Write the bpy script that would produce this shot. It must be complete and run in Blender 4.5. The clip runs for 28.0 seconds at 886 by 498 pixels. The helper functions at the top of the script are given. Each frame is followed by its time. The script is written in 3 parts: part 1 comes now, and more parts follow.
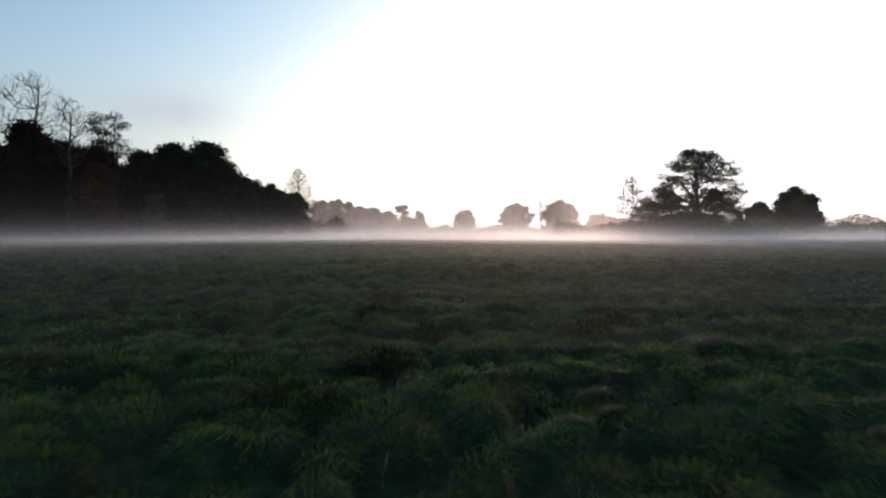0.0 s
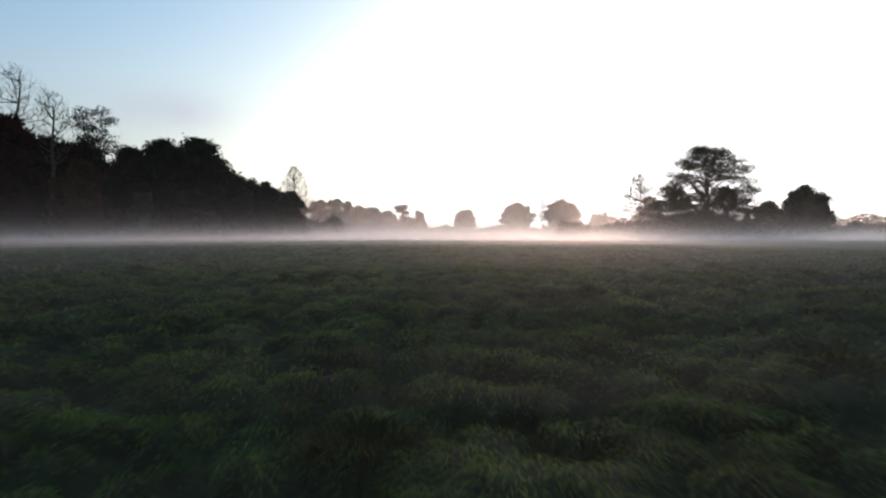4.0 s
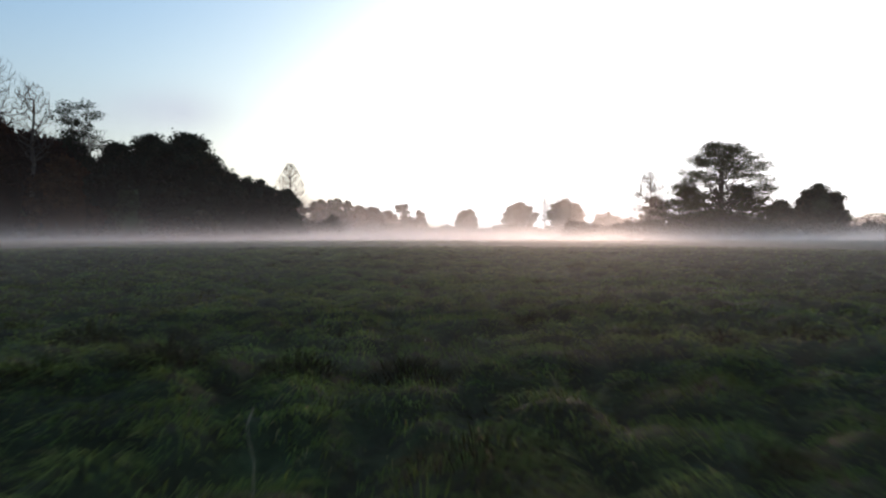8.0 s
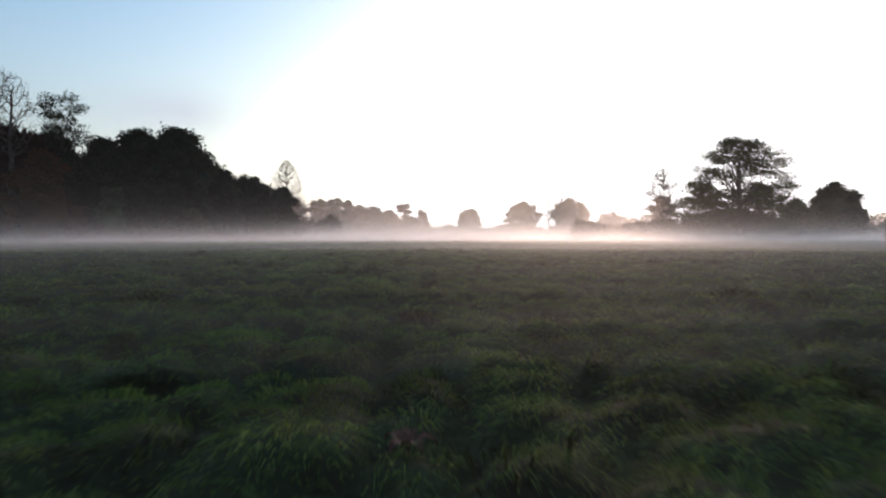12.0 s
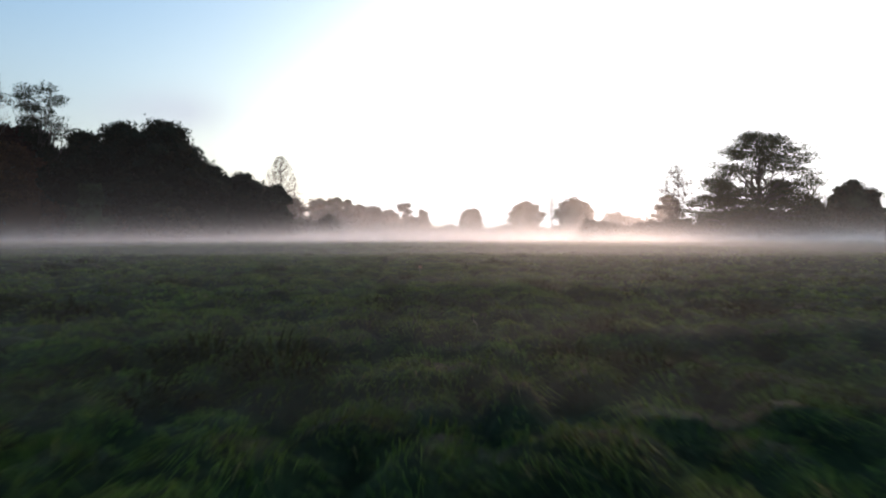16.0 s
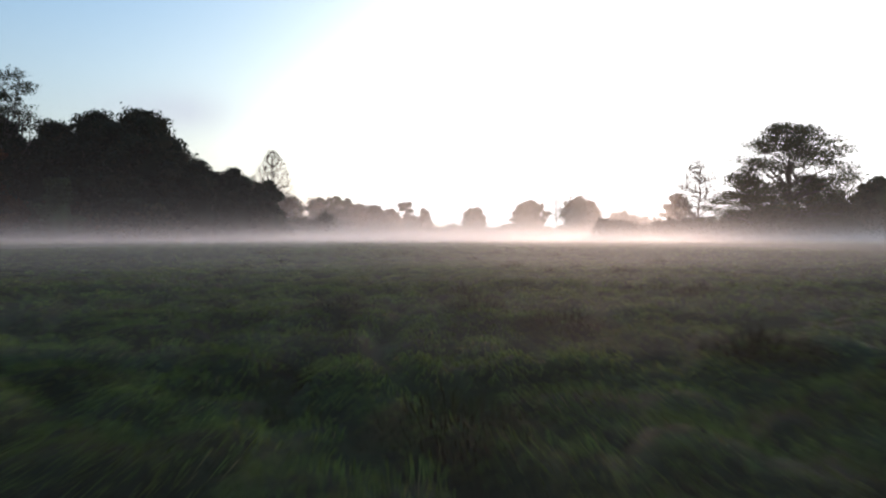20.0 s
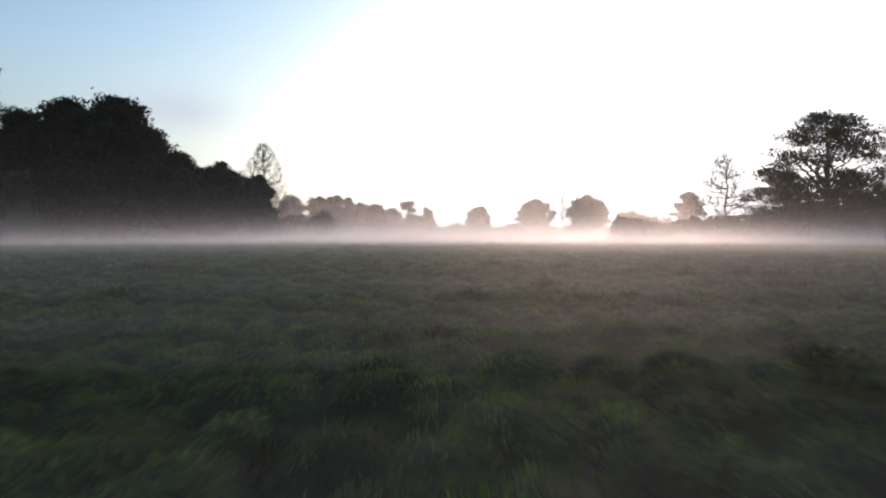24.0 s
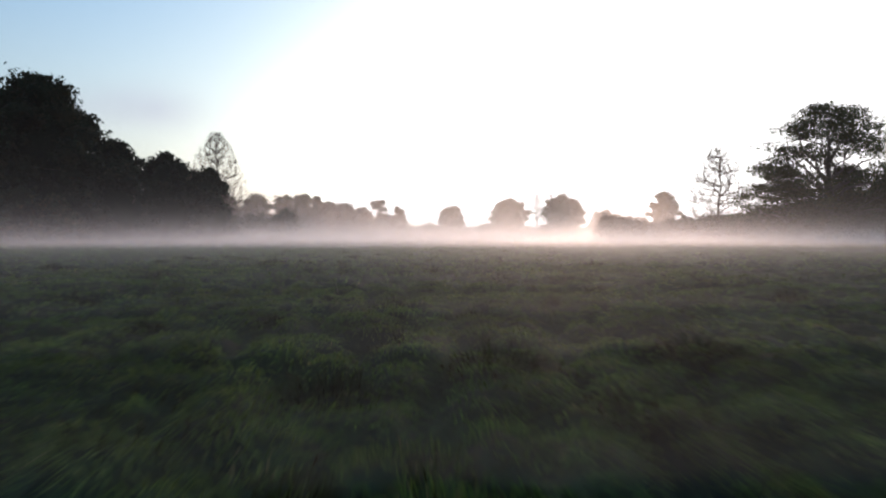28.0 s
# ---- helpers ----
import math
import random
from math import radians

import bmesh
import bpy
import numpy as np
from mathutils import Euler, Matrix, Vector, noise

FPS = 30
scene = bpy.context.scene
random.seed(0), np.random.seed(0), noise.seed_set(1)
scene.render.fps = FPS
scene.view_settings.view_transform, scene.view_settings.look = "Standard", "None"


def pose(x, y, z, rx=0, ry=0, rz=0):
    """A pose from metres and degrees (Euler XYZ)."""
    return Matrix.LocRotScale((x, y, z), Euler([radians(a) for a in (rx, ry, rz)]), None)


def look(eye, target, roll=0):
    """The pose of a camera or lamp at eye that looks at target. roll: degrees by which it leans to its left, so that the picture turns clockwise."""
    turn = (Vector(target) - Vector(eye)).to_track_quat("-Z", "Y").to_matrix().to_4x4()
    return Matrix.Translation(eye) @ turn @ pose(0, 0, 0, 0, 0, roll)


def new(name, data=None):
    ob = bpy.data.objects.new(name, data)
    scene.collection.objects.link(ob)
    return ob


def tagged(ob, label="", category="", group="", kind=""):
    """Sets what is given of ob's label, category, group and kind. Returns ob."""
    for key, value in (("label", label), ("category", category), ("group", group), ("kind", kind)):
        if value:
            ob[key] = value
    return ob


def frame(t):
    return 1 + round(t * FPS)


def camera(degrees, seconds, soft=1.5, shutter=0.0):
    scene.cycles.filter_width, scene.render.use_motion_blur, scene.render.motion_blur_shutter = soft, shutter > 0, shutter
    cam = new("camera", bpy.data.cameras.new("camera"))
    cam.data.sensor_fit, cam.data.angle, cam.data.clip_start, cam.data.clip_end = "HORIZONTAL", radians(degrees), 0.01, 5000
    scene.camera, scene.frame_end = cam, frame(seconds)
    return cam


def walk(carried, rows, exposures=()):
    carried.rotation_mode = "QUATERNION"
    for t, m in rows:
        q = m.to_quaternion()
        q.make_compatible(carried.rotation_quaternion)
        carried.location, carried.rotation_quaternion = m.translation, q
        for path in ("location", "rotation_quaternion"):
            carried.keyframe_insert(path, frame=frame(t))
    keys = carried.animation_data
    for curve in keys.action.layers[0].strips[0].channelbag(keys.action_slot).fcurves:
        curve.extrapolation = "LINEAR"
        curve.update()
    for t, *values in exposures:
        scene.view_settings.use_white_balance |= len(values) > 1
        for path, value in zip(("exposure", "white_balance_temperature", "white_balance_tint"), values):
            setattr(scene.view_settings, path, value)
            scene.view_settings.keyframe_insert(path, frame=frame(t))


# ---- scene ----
EYE = 0.66
cam = camera(75.5, 28.0, soft=2.2, shutter=0.7)
# seconds, metres along the flight line, degrees turned to the right, degrees pitched up
FLIGHT = [
    (0, 0.000, 3.713, -1.373),
    (1, 0.921, 3.723, -1.369),
    (2, 1.948, 3.739, -1.367),
    (3, 2.970, 3.750, -1.365),
    (5.5, 5.666, 3.749, -1.367),
    (6.5, 6.808, 3.736, -1.366),
    (7.5, 7.983, 3.701, -1.360),
    (8.5, 9.206, 3.664, -1.355),
    (9.5, 10.496, 3.622, -1.346),
    (10.5, 11.669, 3.582, -1.345),
    (11.5, 12.789, 3.557, -1.344),
    (12.5, 13.927, 3.519, -1.344),
    (14.5, 16.436, 3.490, -1.345),
    (15.5, 17.874, 3.473, -1.348),
    (16.5, 19.397, 3.445, -1.350),
    (17.5, 21.082, 3.411, -1.361),
    (18.5, 22.836, 3.387, -1.371),
    (19.5, 24.586, 3.359, -1.372),
    (20.5, 26.307, 3.304, -1.371),
    (21.5, 28.024, 3.231, -1.372),
    (23.5, 31.639, 3.120, -1.373),
    (24.5, 33.474, 3.063, -1.377),
    (25.5, 35.299, 3.020, -1.377),
    (25.7, 35.659, 3.020, -1.370),
    (25.8, 35.839, 3.100, -1.370),
    (25.9, 36.018, 3.460, -1.370),
    (26, 36.198, 4.200, -1.370),
    (26.1, 36.379, 5.160, -1.370),
    (26.2, 36.560, 5.730, -1.370),
    (26.3, 36.741, 6.000, -1.370),
    (26.4, 36.922, 6.030, -1.370),
    (26.5, 37.103, 6.032, -1.365),
    (27, 38.022, 6.010, -1.362),
    (28, 40.000, 5.984, -1.358),
]
walk(cam, [(t, pose(0, s, EYE, 90 + p, 0, -y)) for t, s, y, p in FLIGHT], exposures=[(0, 1.35, 5900, 8), (11, 1.48, 5900, 8), (18, 1.52, 5900, 8), (28, 1.44, 5900, 8)])

# ---- sky and sun: dusk, the sun low over the far trees behind thin haze ----
SUN_TURN, SUN_HEIGHT = radians(20), radians(4.0)
world = bpy.data.worlds.new("dusk_sky")
scene.world = world
world.use_nodes = True
wn, wl = world.node_tree.nodes, world.node_tree.links
sky = wn.new("ShaderNodeTexSky")
sky.sky_type, sky.sun_disc = "NISHITA", False
sky.sun_elevation, sky.sun_rotation = SUN_HEIGHT, SUN_TURN
sky.air_density, sky.dust_density, sky.ozone_density = 1.0, 4.0, 1.5
wn["Background"].inputs[1].default_value = 0.15
def sky_calc(op, x, y=0.0):
    node = wn.new("ShaderNodeMath")
    node.operation = op
    for s, v in zip(node.inputs, (x, y)):
        if isinstance(v, (int, float)):
            s.default_value = v
        else:
            wl.new(v, s)
    return node.outputs[0]


# haze takes the colour out of the sky towards the horizon
where = wn.new("ShaderNodeTexCoord")
axis = wn.new("ShaderNodeSeparateXYZ")
wl.new(where.outputs["Generated"], axis.inputs[0])
pale = wn.new("ShaderNodeHueSaturation")
hazy = wn.new("ShaderNodeMapRange")
hazy.interpolation_type = "SMOOTHSTEP"
hazy.inputs["From Min"].default_value, hazy.inputs["From Max"].default_value = 0.02, 0.40
hazy.inputs["To Min"].default_value, hazy.inputs["To Max"].default_value = 0.40, 0.95
wl.new(axis.outputs[2], hazy.inputs["Value"])
wl.new(hazy.outputs["Result"], pale.inputs["Saturation"])
tint = wn.new("ShaderNodeMix")
tint.data_type, tint.blend_type = "RGBA", "MULTIPLY"
tint.inputs[7].default_value = (0.82, 1.0, 1.16, 1)
wl.new(sky_calc("MULTIPLY", hazy.outputs["Result"], 1.0), tint.inputs[0])
wl.new(sky.outputs[0], tint.inputs[6])
wl.new(tint.outputs[2], pale.inputs["Color"])


# one thin mauve cloud low over the wood
ahead_y = sky_calc("MAXIMUM", axis.outputs[1], 0.05)
across = sky_calc("DIVIDE", sky_calc("ADD", sky_calc("DIVIDE", axis.outputs[0], ahead_y), 0.40), 0.11)
height = sky_calc("DIVIDE", sky_calc("SUBTRACT", sky_calc("DIVIDE", axis.outputs[2], ahead_y), 0.21), 0.035)
puff = sky_calc("EXPONENT", sky_calc("MULTIPLY", sky_calc("ADD", sky_calc("MULTIPLY", across, across), sky_calc("MULTIPLY", height, height)), -1.0))
frayed = wn.new("ShaderNodeTexNoise")
frayed.inputs["Scale"].default_value, frayed.inputs["Detail"].default_value = 9.0, 4.0
wl.new(where.outputs["Generated"], frayed.inputs["Vector"])
cloud = wn.new("ShaderNodeMix")
cloud.data_type = "RGBA"
wl.new(sky_calc("MULTIPLY", sky_calc("MULTIPLY", puff, frayed.outputs["Fac"]), 0.75), cloud.inputs[0])
# thin haze evens out the glow round the hidden sun
even = wn.new("ShaderNodeVectorMath")
even.operation = "MINIMUM"
even.inputs[1].default_value = (4.8, 4.4, 4.0)
wl.new(pale.outputs[0], even.inputs[0])
wl.new(even.outputs[0], cloud.inputs[6])
cloud.inputs[7].default_value = (1.35, 1.25, 1.5, 1)
wl.new(cloud.outputs[2], wn["Background"].inputs[0])

sun = new("sun", bpy.data.lights.new("sun", "SUN"))
sun.data.energy, sun.data.angle, sun.data.color = 0.75, radians(6), (1.0, 0.64, 0.46)
sun.matrix_world = look((300 * math.sin(SUN_TURN), 300 * math.cos(SUN_TURN), 300 * math.tan(SUN_HEIGHT)), (0, 0, 0))
scene.cycles.transparent_max_bounces = 128

# ---- materials ----
def material(name, rough=0.9):
    m = bpy.data.materials.new(name)
    m.use_nodes = True
    b = m.node_tree.nodes["Principled BSDF"]
    b.inputs["Roughness"].default_value = rough
    b.inputs["Specular IOR Level"].default_value = 0.15
    return m, m.node_tree.nodes, m.node_tree.links, b


def ramp(nodes, links, fac, stops):
    r = nodes.new("ShaderNodeValToRGB")
    while len(r.color_ramp.elements) < len(stops):
        r.color_ramp.elements.new(0.5)
    for e, (at, c) in zip(r.color_ramp.elements, stops):
        e.position, e.color = at, (*c, 1)
    links.new(fac, r.inputs[0])
    return r.outputs[0]


def mixed(nodes, links, fac, a, b, mode="MIX"):
    n = nodes.new("ShaderNodeMix")
    n.data_type, n.blend_type = "RGBA", mode
    for socket, v in ((n.inputs[0], fac), (n.inputs[6], a), (n.inputs[7], b)):
        if isinstance(v, (int, float)):
            socket.default_value = v
        elif isinstance(v, tuple):
            socket.default_value = (*v, 1)
        else:
            links.new(v, socket)
    return n.outputs[2]


def noise_at(nodes, links, scale, detail=3.0, rough=0.6, stretch=None):
    geo = nodes.new("ShaderNodeNewGeometry")
    n = nodes.new("ShaderNodeTexNoise")
    n.inputs["Scale"].default_value, n.inputs["Detail"].default_value, n.inputs["Roughness"].default_value = scale, detail, rough
    if stretch:
        mp = nodes.new("ShaderNodeMapping")
        mp.inputs["Scale"].default_value = stretch
        links.new(geo.outputs["Position"], mp.inputs[0])
        links.new(mp.outputs[0], n.inputs["Vector"])
    else:
        links.new(geo.outputs["Position"], n.inputs["Vector"])
    return n.outputs["Fac"]


def leaf_material(name, dark, light, warm, thin=0.1):
    """Foliage: colour differs leaf by leaf and in drifts; a little light comes through."""
    m, n, l, b = material(name, 0.9)
    b.inputs["Specular IOR Level"].default_value = 0.04
    geo = n.new("ShaderNodeNewGeometry")
    each = ramp(n, l, geo.outputs["Random Per Island"], [(0, dark), (0.7, light), (1, warm)])
    drift = ramp(n, l, noise_at(n, l, 0.35, 2), [(0.3, (0.55, 0.55, 0.55)), (0.7, (1.15, 1.1, 1.0))])
    col = mixed(n, l, 1.0, each, drift, "MULTIPLY")
    l.new(col, b.inputs["Base Color"])
    tr = n.new("ShaderNodeBsdfTranslucent")
    l.new(col, tr.inputs[0])
    mx = n.new("ShaderNodeMixShader")
    mx.inputs[0].default_value = thin
    l.new(b.outputs[0], mx.inputs[1]), l.new(tr.outputs[0], mx.inputs[2])
    l.new(mx.outputs[0], n["Material Output"].inputs[0])
    return m


LEAF_OAK = leaf_material("oak_leaves", (0.030, 0.040, 0.016), (0.055, 0.062, 0.024), (0.10, 0.075, 0.025))
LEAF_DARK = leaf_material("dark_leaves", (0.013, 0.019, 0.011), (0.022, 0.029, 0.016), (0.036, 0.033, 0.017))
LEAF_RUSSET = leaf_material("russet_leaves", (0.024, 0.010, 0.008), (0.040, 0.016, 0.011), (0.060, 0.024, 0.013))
LEAF_AMBER = leaf_material("amber_leaves", (0.055, 0.022, 0.011), (0.09, 0.036, 0.015), (0.12, 0.05, 0.018))
LEAF_HOLLY = leaf_material("holly_leaves", (0.040, 0.055, 0.026), (0.065, 0.085, 0.038), (0.08, 0.10, 0.045))
LEAF_HEDGE = leaf_material("hedge_leaves", (0.030, 0.038, 0.018), (0.055, 0.055, 0.026), (0.09, 0.065, 0.03))

BARK, _n, _l, _b = material("bark", 0.95)
_l.new(ramp(_n, _l, noise_at(_n, _l, 3.0, 5, 0.65, (1, 1, 0.2)), [(0.3, (0.035, 0.028, 0.022)), (0.7, (0.10, 0.082, 0.065))]), _b.inputs["Base Color"])
_bump = _n.new("ShaderNodeBump")
_bump.inputs["Strength"].default_value, _bump.inputs["Distance"].default_value = 0.7, 0.05
_l.new(noise_at(_n, _l, 6.0, 4, 0.6, (1, 1, 0.15)), _bump.inputs["Height"])
_l.new(_bump.outputs[0], _b.inputs["Normal"])

TWIG, _n, _l, _b = material("bare_twigs", 0.9)
_l.new(ramp(_n, _l, noise_at(_n, _l, 1.5, 4), [(0.3, (0.07, 0.05, 0.04)), (0.7, (0.15, 0.105, 0.08))]), _b.inputs["Base Color"])

GROUND, _n, _l, _b = material("meadow_turf", 0.95)
_fine = ramp(_n, _l, noise_at(_n, _l, 9.0, 6, 0.7), [(0.32, (0.010, 0.014, 0.006)), (0.52, (0.022, 0.032, 0.012)), (0.75, (0.046, 0.064, 0.024))])
_wide = ramp(_n, _l, noise_at(_n, _l, 0.22, 4, 0.6), [(0.35, (0.85, 1.0, 0.9)), (0.65, (1.15, 1.05, 0.95))])
# shade of the hollows, put into the turf colour as darker clumps
_shade_clump = ramp(_n, _l, noise_at(_n, _l, 2.8, 2, 0.5, (0.6, 1, 0.3)), [(0.38, (0.6, 0.62, 0.6)), (0.6, (1.2, 1.2, 1.15))])
_l.new(mixed(_n, _l, 1.0, mixed(_n, _l, 1.0, _fine, _wide, "MULTIPLY"), _shade_clump, "MULTIPLY"), _b.inputs["Base Color"])
_bump = _n.new("ShaderNodeBump")
_bump.inputs["Strength"].default_value, _bump.inputs["Distance"].default_value = 0.8, 0.05
_l.new(noise_at(_n, _l, 14.0, 5, 0.7), _bump.inputs["Height"])
_l.new(_bump.outputs[0], _b.inputs["Normal"])

def blade_material(name, shade, thin):
    """Long grass: colour differs blade by blade and in wide patches, with hollow shade put in as dark clumps; light
    comes through the blades.
    """
    m, n, l, p = material(name, 0.85)
    p.inputs["Specular IOR Level"].default_value = 0.04
    geo = n.new("ShaderNodeNewGeometry")
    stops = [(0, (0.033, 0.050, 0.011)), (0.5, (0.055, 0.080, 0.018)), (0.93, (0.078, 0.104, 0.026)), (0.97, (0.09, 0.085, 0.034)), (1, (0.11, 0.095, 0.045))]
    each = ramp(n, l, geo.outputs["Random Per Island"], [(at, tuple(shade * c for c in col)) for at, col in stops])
    patch = ramp(n, l, noise_at(n, l, 0.5, 3, 0.6), [(0.3, (0.75, 0.95, 0.8)), (0.55, (1.0, 1.0, 1.0)), (0.75, (1.2, 1.08, 0.95))])
    # darker clumps in the blade colour stand for shade between the humps
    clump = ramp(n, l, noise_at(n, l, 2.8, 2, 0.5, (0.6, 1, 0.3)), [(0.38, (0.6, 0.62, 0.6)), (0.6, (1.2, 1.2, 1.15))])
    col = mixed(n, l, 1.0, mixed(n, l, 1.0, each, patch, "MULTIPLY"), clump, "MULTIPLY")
    l.new(col, p.inputs["Base Color"])
    tr = n.new("ShaderNodeBsdfTranslucent")
    l.new(col, tr.inputs[0])
    mx = n.new("ShaderNodeMixShader")
    mx.inputs[0].default_value = thin
    l.new(p.outputs[0], mx.inputs[1]), l.new(tr.outputs[0], mx.inputs[2])
    l.new(mx.outputs[0], n["Material Output"].inputs[0])
    return m


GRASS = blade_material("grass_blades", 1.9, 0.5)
# the same grass darkened: the tussocks' unlit sides put into the colour
GRASS_SHADED = blade_material("shaded_tussock_blades", 0.42, 0.25)


def mist_material(name, veil, spacing, low_scale, high_scale, share, top, forward, tone):
    """Thin mist: how much one veil hides, thick at the turf and thinning upwards, in drifts."""
    m = bpy.data.materials.new(name)
    m.use_nodes = True
    n, l = m.node_tree.nodes, m.node_tree.links
    n.remove(n["Principled BSDF"])
    geo = n.new("ShaderNodeNewGeometry")
    sep = n.new("ShaderNodeSeparateXYZ")
    l.new(geo.outputs["Position"], sep.inputs[0])

    def calc(op, a, b=0.0):
        c = n.new("ShaderNodeMath")
        c.operation = op
        for s, v in zip(c.inputs, (a, b)):
            if isinstance(v, (int, float)):
                s.default_value = v
            else:
                l.new(v, s)
        return c.outputs[0]

    low = calc("EXPONENT", calc("MULTIPLY", sep.outputs[2], -1 / low_scale))
    high = calc("MULTIPLY", calc("EXPONENT", calc("MULTIPLY", sep.outputs[2], -1 / high_scale)), share)
    drift = calc("ADD", calc("MULTIPLY", noise_at(n, l, 0.05, 2, 0.5, (1, 1, 3)), 1.0), 0.5)
    fade = calc("SUBTRACT", 1.0, calc("DIVIDE", sep.outputs[2], top))
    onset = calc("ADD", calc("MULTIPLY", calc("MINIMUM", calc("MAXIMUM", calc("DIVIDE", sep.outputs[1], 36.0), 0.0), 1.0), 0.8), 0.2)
    dens = calc("MULTIPLY", calc("MULTIPLY", calc("MULTIPLY", calc("ADD", low, high), drift), fade), onset)
    alpha = calc("SUBTRACT", 1.0, calc("EXPONENT", calc("MULTIPLY", dens, -veil * spacing)))
    clear = n.new("ShaderNodeBsdfTransparent")
    glow = n.new("ShaderNodeBsdfTranslucent")
    glow.inputs[0].default_value = (*tone, 1)
    back = n.new("ShaderNodeBsdfDiffuse")
    back.inputs[0].default_value = (*tone, 1)
    ahead = n.new("ShaderNodeBsdfRefraction")
    ahead.inputs["Roughness"].default_value, ahead.inputs["IOR"].default_value = 1.0, 1.5
    spread_out = n.new("ShaderNodeMixShader")
    spread_out.inputs[0].default_value = 0.3
    l.new(glow.outputs[0], spread_out.inputs[1]), l.new(back.outputs[0], spread_out.inputs[2])
    both = n.new("ShaderNodeMixShader")
    both.inputs[0].default_value = forward
    l.new(spread_out.outputs[0], both.inputs[1]), l.new(ahead.outputs[0], both.inputs[2])
    mx = n.new("ShaderNodeMixShader")
    l.new(alpha, mx.inputs[0]), l.new(clear.outputs[0], mx.inputs[1]), l.new(both.outputs[0], mx.inputs[2])
    l.new(mx.outputs[0], n["Material Output"].inputs[0])
    return m


MIST_TOP, HAZE_TOP = 14.0, 45.0
MIST_NEAR = mist_material("mist_over_the_meadow", 0.026, 1.5, 0.5, 3.0, 0.004, MIST_TOP, 0.2, (0.86, 0.86, 0.87))
# the farther veils carry the low sun's pink glow in their own tone
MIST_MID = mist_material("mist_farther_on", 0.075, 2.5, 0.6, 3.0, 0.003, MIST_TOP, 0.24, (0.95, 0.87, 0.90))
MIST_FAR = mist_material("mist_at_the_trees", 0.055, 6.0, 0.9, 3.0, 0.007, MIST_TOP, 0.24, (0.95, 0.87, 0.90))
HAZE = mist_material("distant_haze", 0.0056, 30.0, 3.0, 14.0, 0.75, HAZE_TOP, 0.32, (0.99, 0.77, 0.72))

# ---- helpers of this scene ----
def mesh_from(name, verts, faces, mat):
    """A mesh from arrays: verts (n, 3), faces (m, k) with the same number of corners each."""
    me = bpy.data.meshes.new(name)
    verts, faces = np.asarray(verts, dtype=np.float32), np.asarray(faces, dtype=np.int32)
    k = faces.shape[1]
    me.vertices.add(len(verts))
    me.vertices.foreach_set("co", verts.ravel())
    me.loops.add(faces.size)
    me.loops.foreach_set("vertex_index", faces.ravel())
    me.polygons.add(len(faces))
    me.polygons.foreach_set("loop_start", np.arange(0, faces.size, k, dtype=np.int32))
    me.update(calc_edges=True)
    me.materials.append(mat)
    return me


def part(name, data, parent, label="", kind=""):
    ob = new(name, data)
    ob.parent = parent
    return tagged(ob, label, kind=kind)


GRID = np.random.RandomState(7).rand(256, 256)


def value_noise(x, y, scale):
    x, y = np.asarray(x) * scale, np.asarray(y) * scale
    i, j = np.floor(x).astype(int), np.floor(y).astype(int)
    u, v = x - i, y - j
    u, v = u * u * (3 - 2 * u), v * v * (3 - 2 * v)
    g = lambda a, b: GRID[a % 256, b % 256]
    return (g(i, j) * (1 - u) + g(i + 1, j) * u) * (1 - v) + (g(i, j + 1) * (1 - u) + g(i + 1, j + 1) * u) * v


TUFT = 0.27


def tussock(x, y):
    """How far into a tussock a place lies: 1 at its middle, 0 in the hollows between."""
    x, y = np.asarray(x, dtype=float) / TUFT, np.asarray(y, dtype=float) / TUFT
    i, j = np.floor(x).astype(int), np.floor(y).astype(int)
    best = np.zeros(x.shape)
    for di in (-1, 0, 1):
        for dj in (-1, 0, 1):
            a, b = (i + di) % 256, (j + dj) % 256
            cx, cy = i + di + GRID[a, b], j + dj + GRID[b, (a + 57) % 256]
            size = 0.42 + 0.33 * GRID[(a + 91) % 256, b]
            d = np.hypot((x - cx) * (0.75 + 0.5 * GRID[(a + 7) % 256, b]), y - cy) / size
            best = np.maximum(best, np.clip(1 - d * d, 0, 1) * (0.45 + 0.55 * GRID[a, (b + 131) % 256]))
    return best ** 0.65


ROLL = ((0, -0.15), (5, -0.15), (10.5, 0.07), (15.5, -0.02), (23, 0.11), (29, 0.13), (38, -0.06), (43, 0.07), (52, 0.04), (70, 0.0))


def turf_height(x, y):
    """Tussocky turf: grown-over humps a hand or two across, hollows between them, on gently rolling ground."""
    x, y = np.asarray(x, dtype=float), np.asarray(y, dtype=float)
    wx, wy = x + 0.16 * value_noise(x, y, 3.7), y + 0.16 * value_noise(x + 50, y, 3.7)
    lump = value_noise(x * 0.8 + 5.1, y + 71.9, 2.6)
    swell = value_noise(x + 90.0, y + 40.0, 0.35)
    roll = sum(np.interp(y + d, *zip(*ROLL)) for d in (-1.6, -0.8, 0, 0.8, 1.6)) / 5
    fade = 1 / (1 + (np.hypot(x / 15, (y - 24) / 55)) ** 6)
    return (0.13 * tussock(wx, wy) + 0.045 * lump + 0.04 * swell + roll) * fade + 0.06 - 0.10 * fade


# ---- the meadow: one sheet of turf out to the horizon ----
def spread(dense_from, dense_to, step, far):
    mid = list(np.arange(dense_from, dense_to, step))
    out, gap, p = [], step, mid[-1]
    while p < far:
        gap *= 1.10
        p += gap
        out.append(p)
    back, gap, p = [], step, mid[0]
    while p > -far:
        gap *= 1.10
        p -= gap
        back.append(p)
    return np.array(back[::-1] + mid + out)


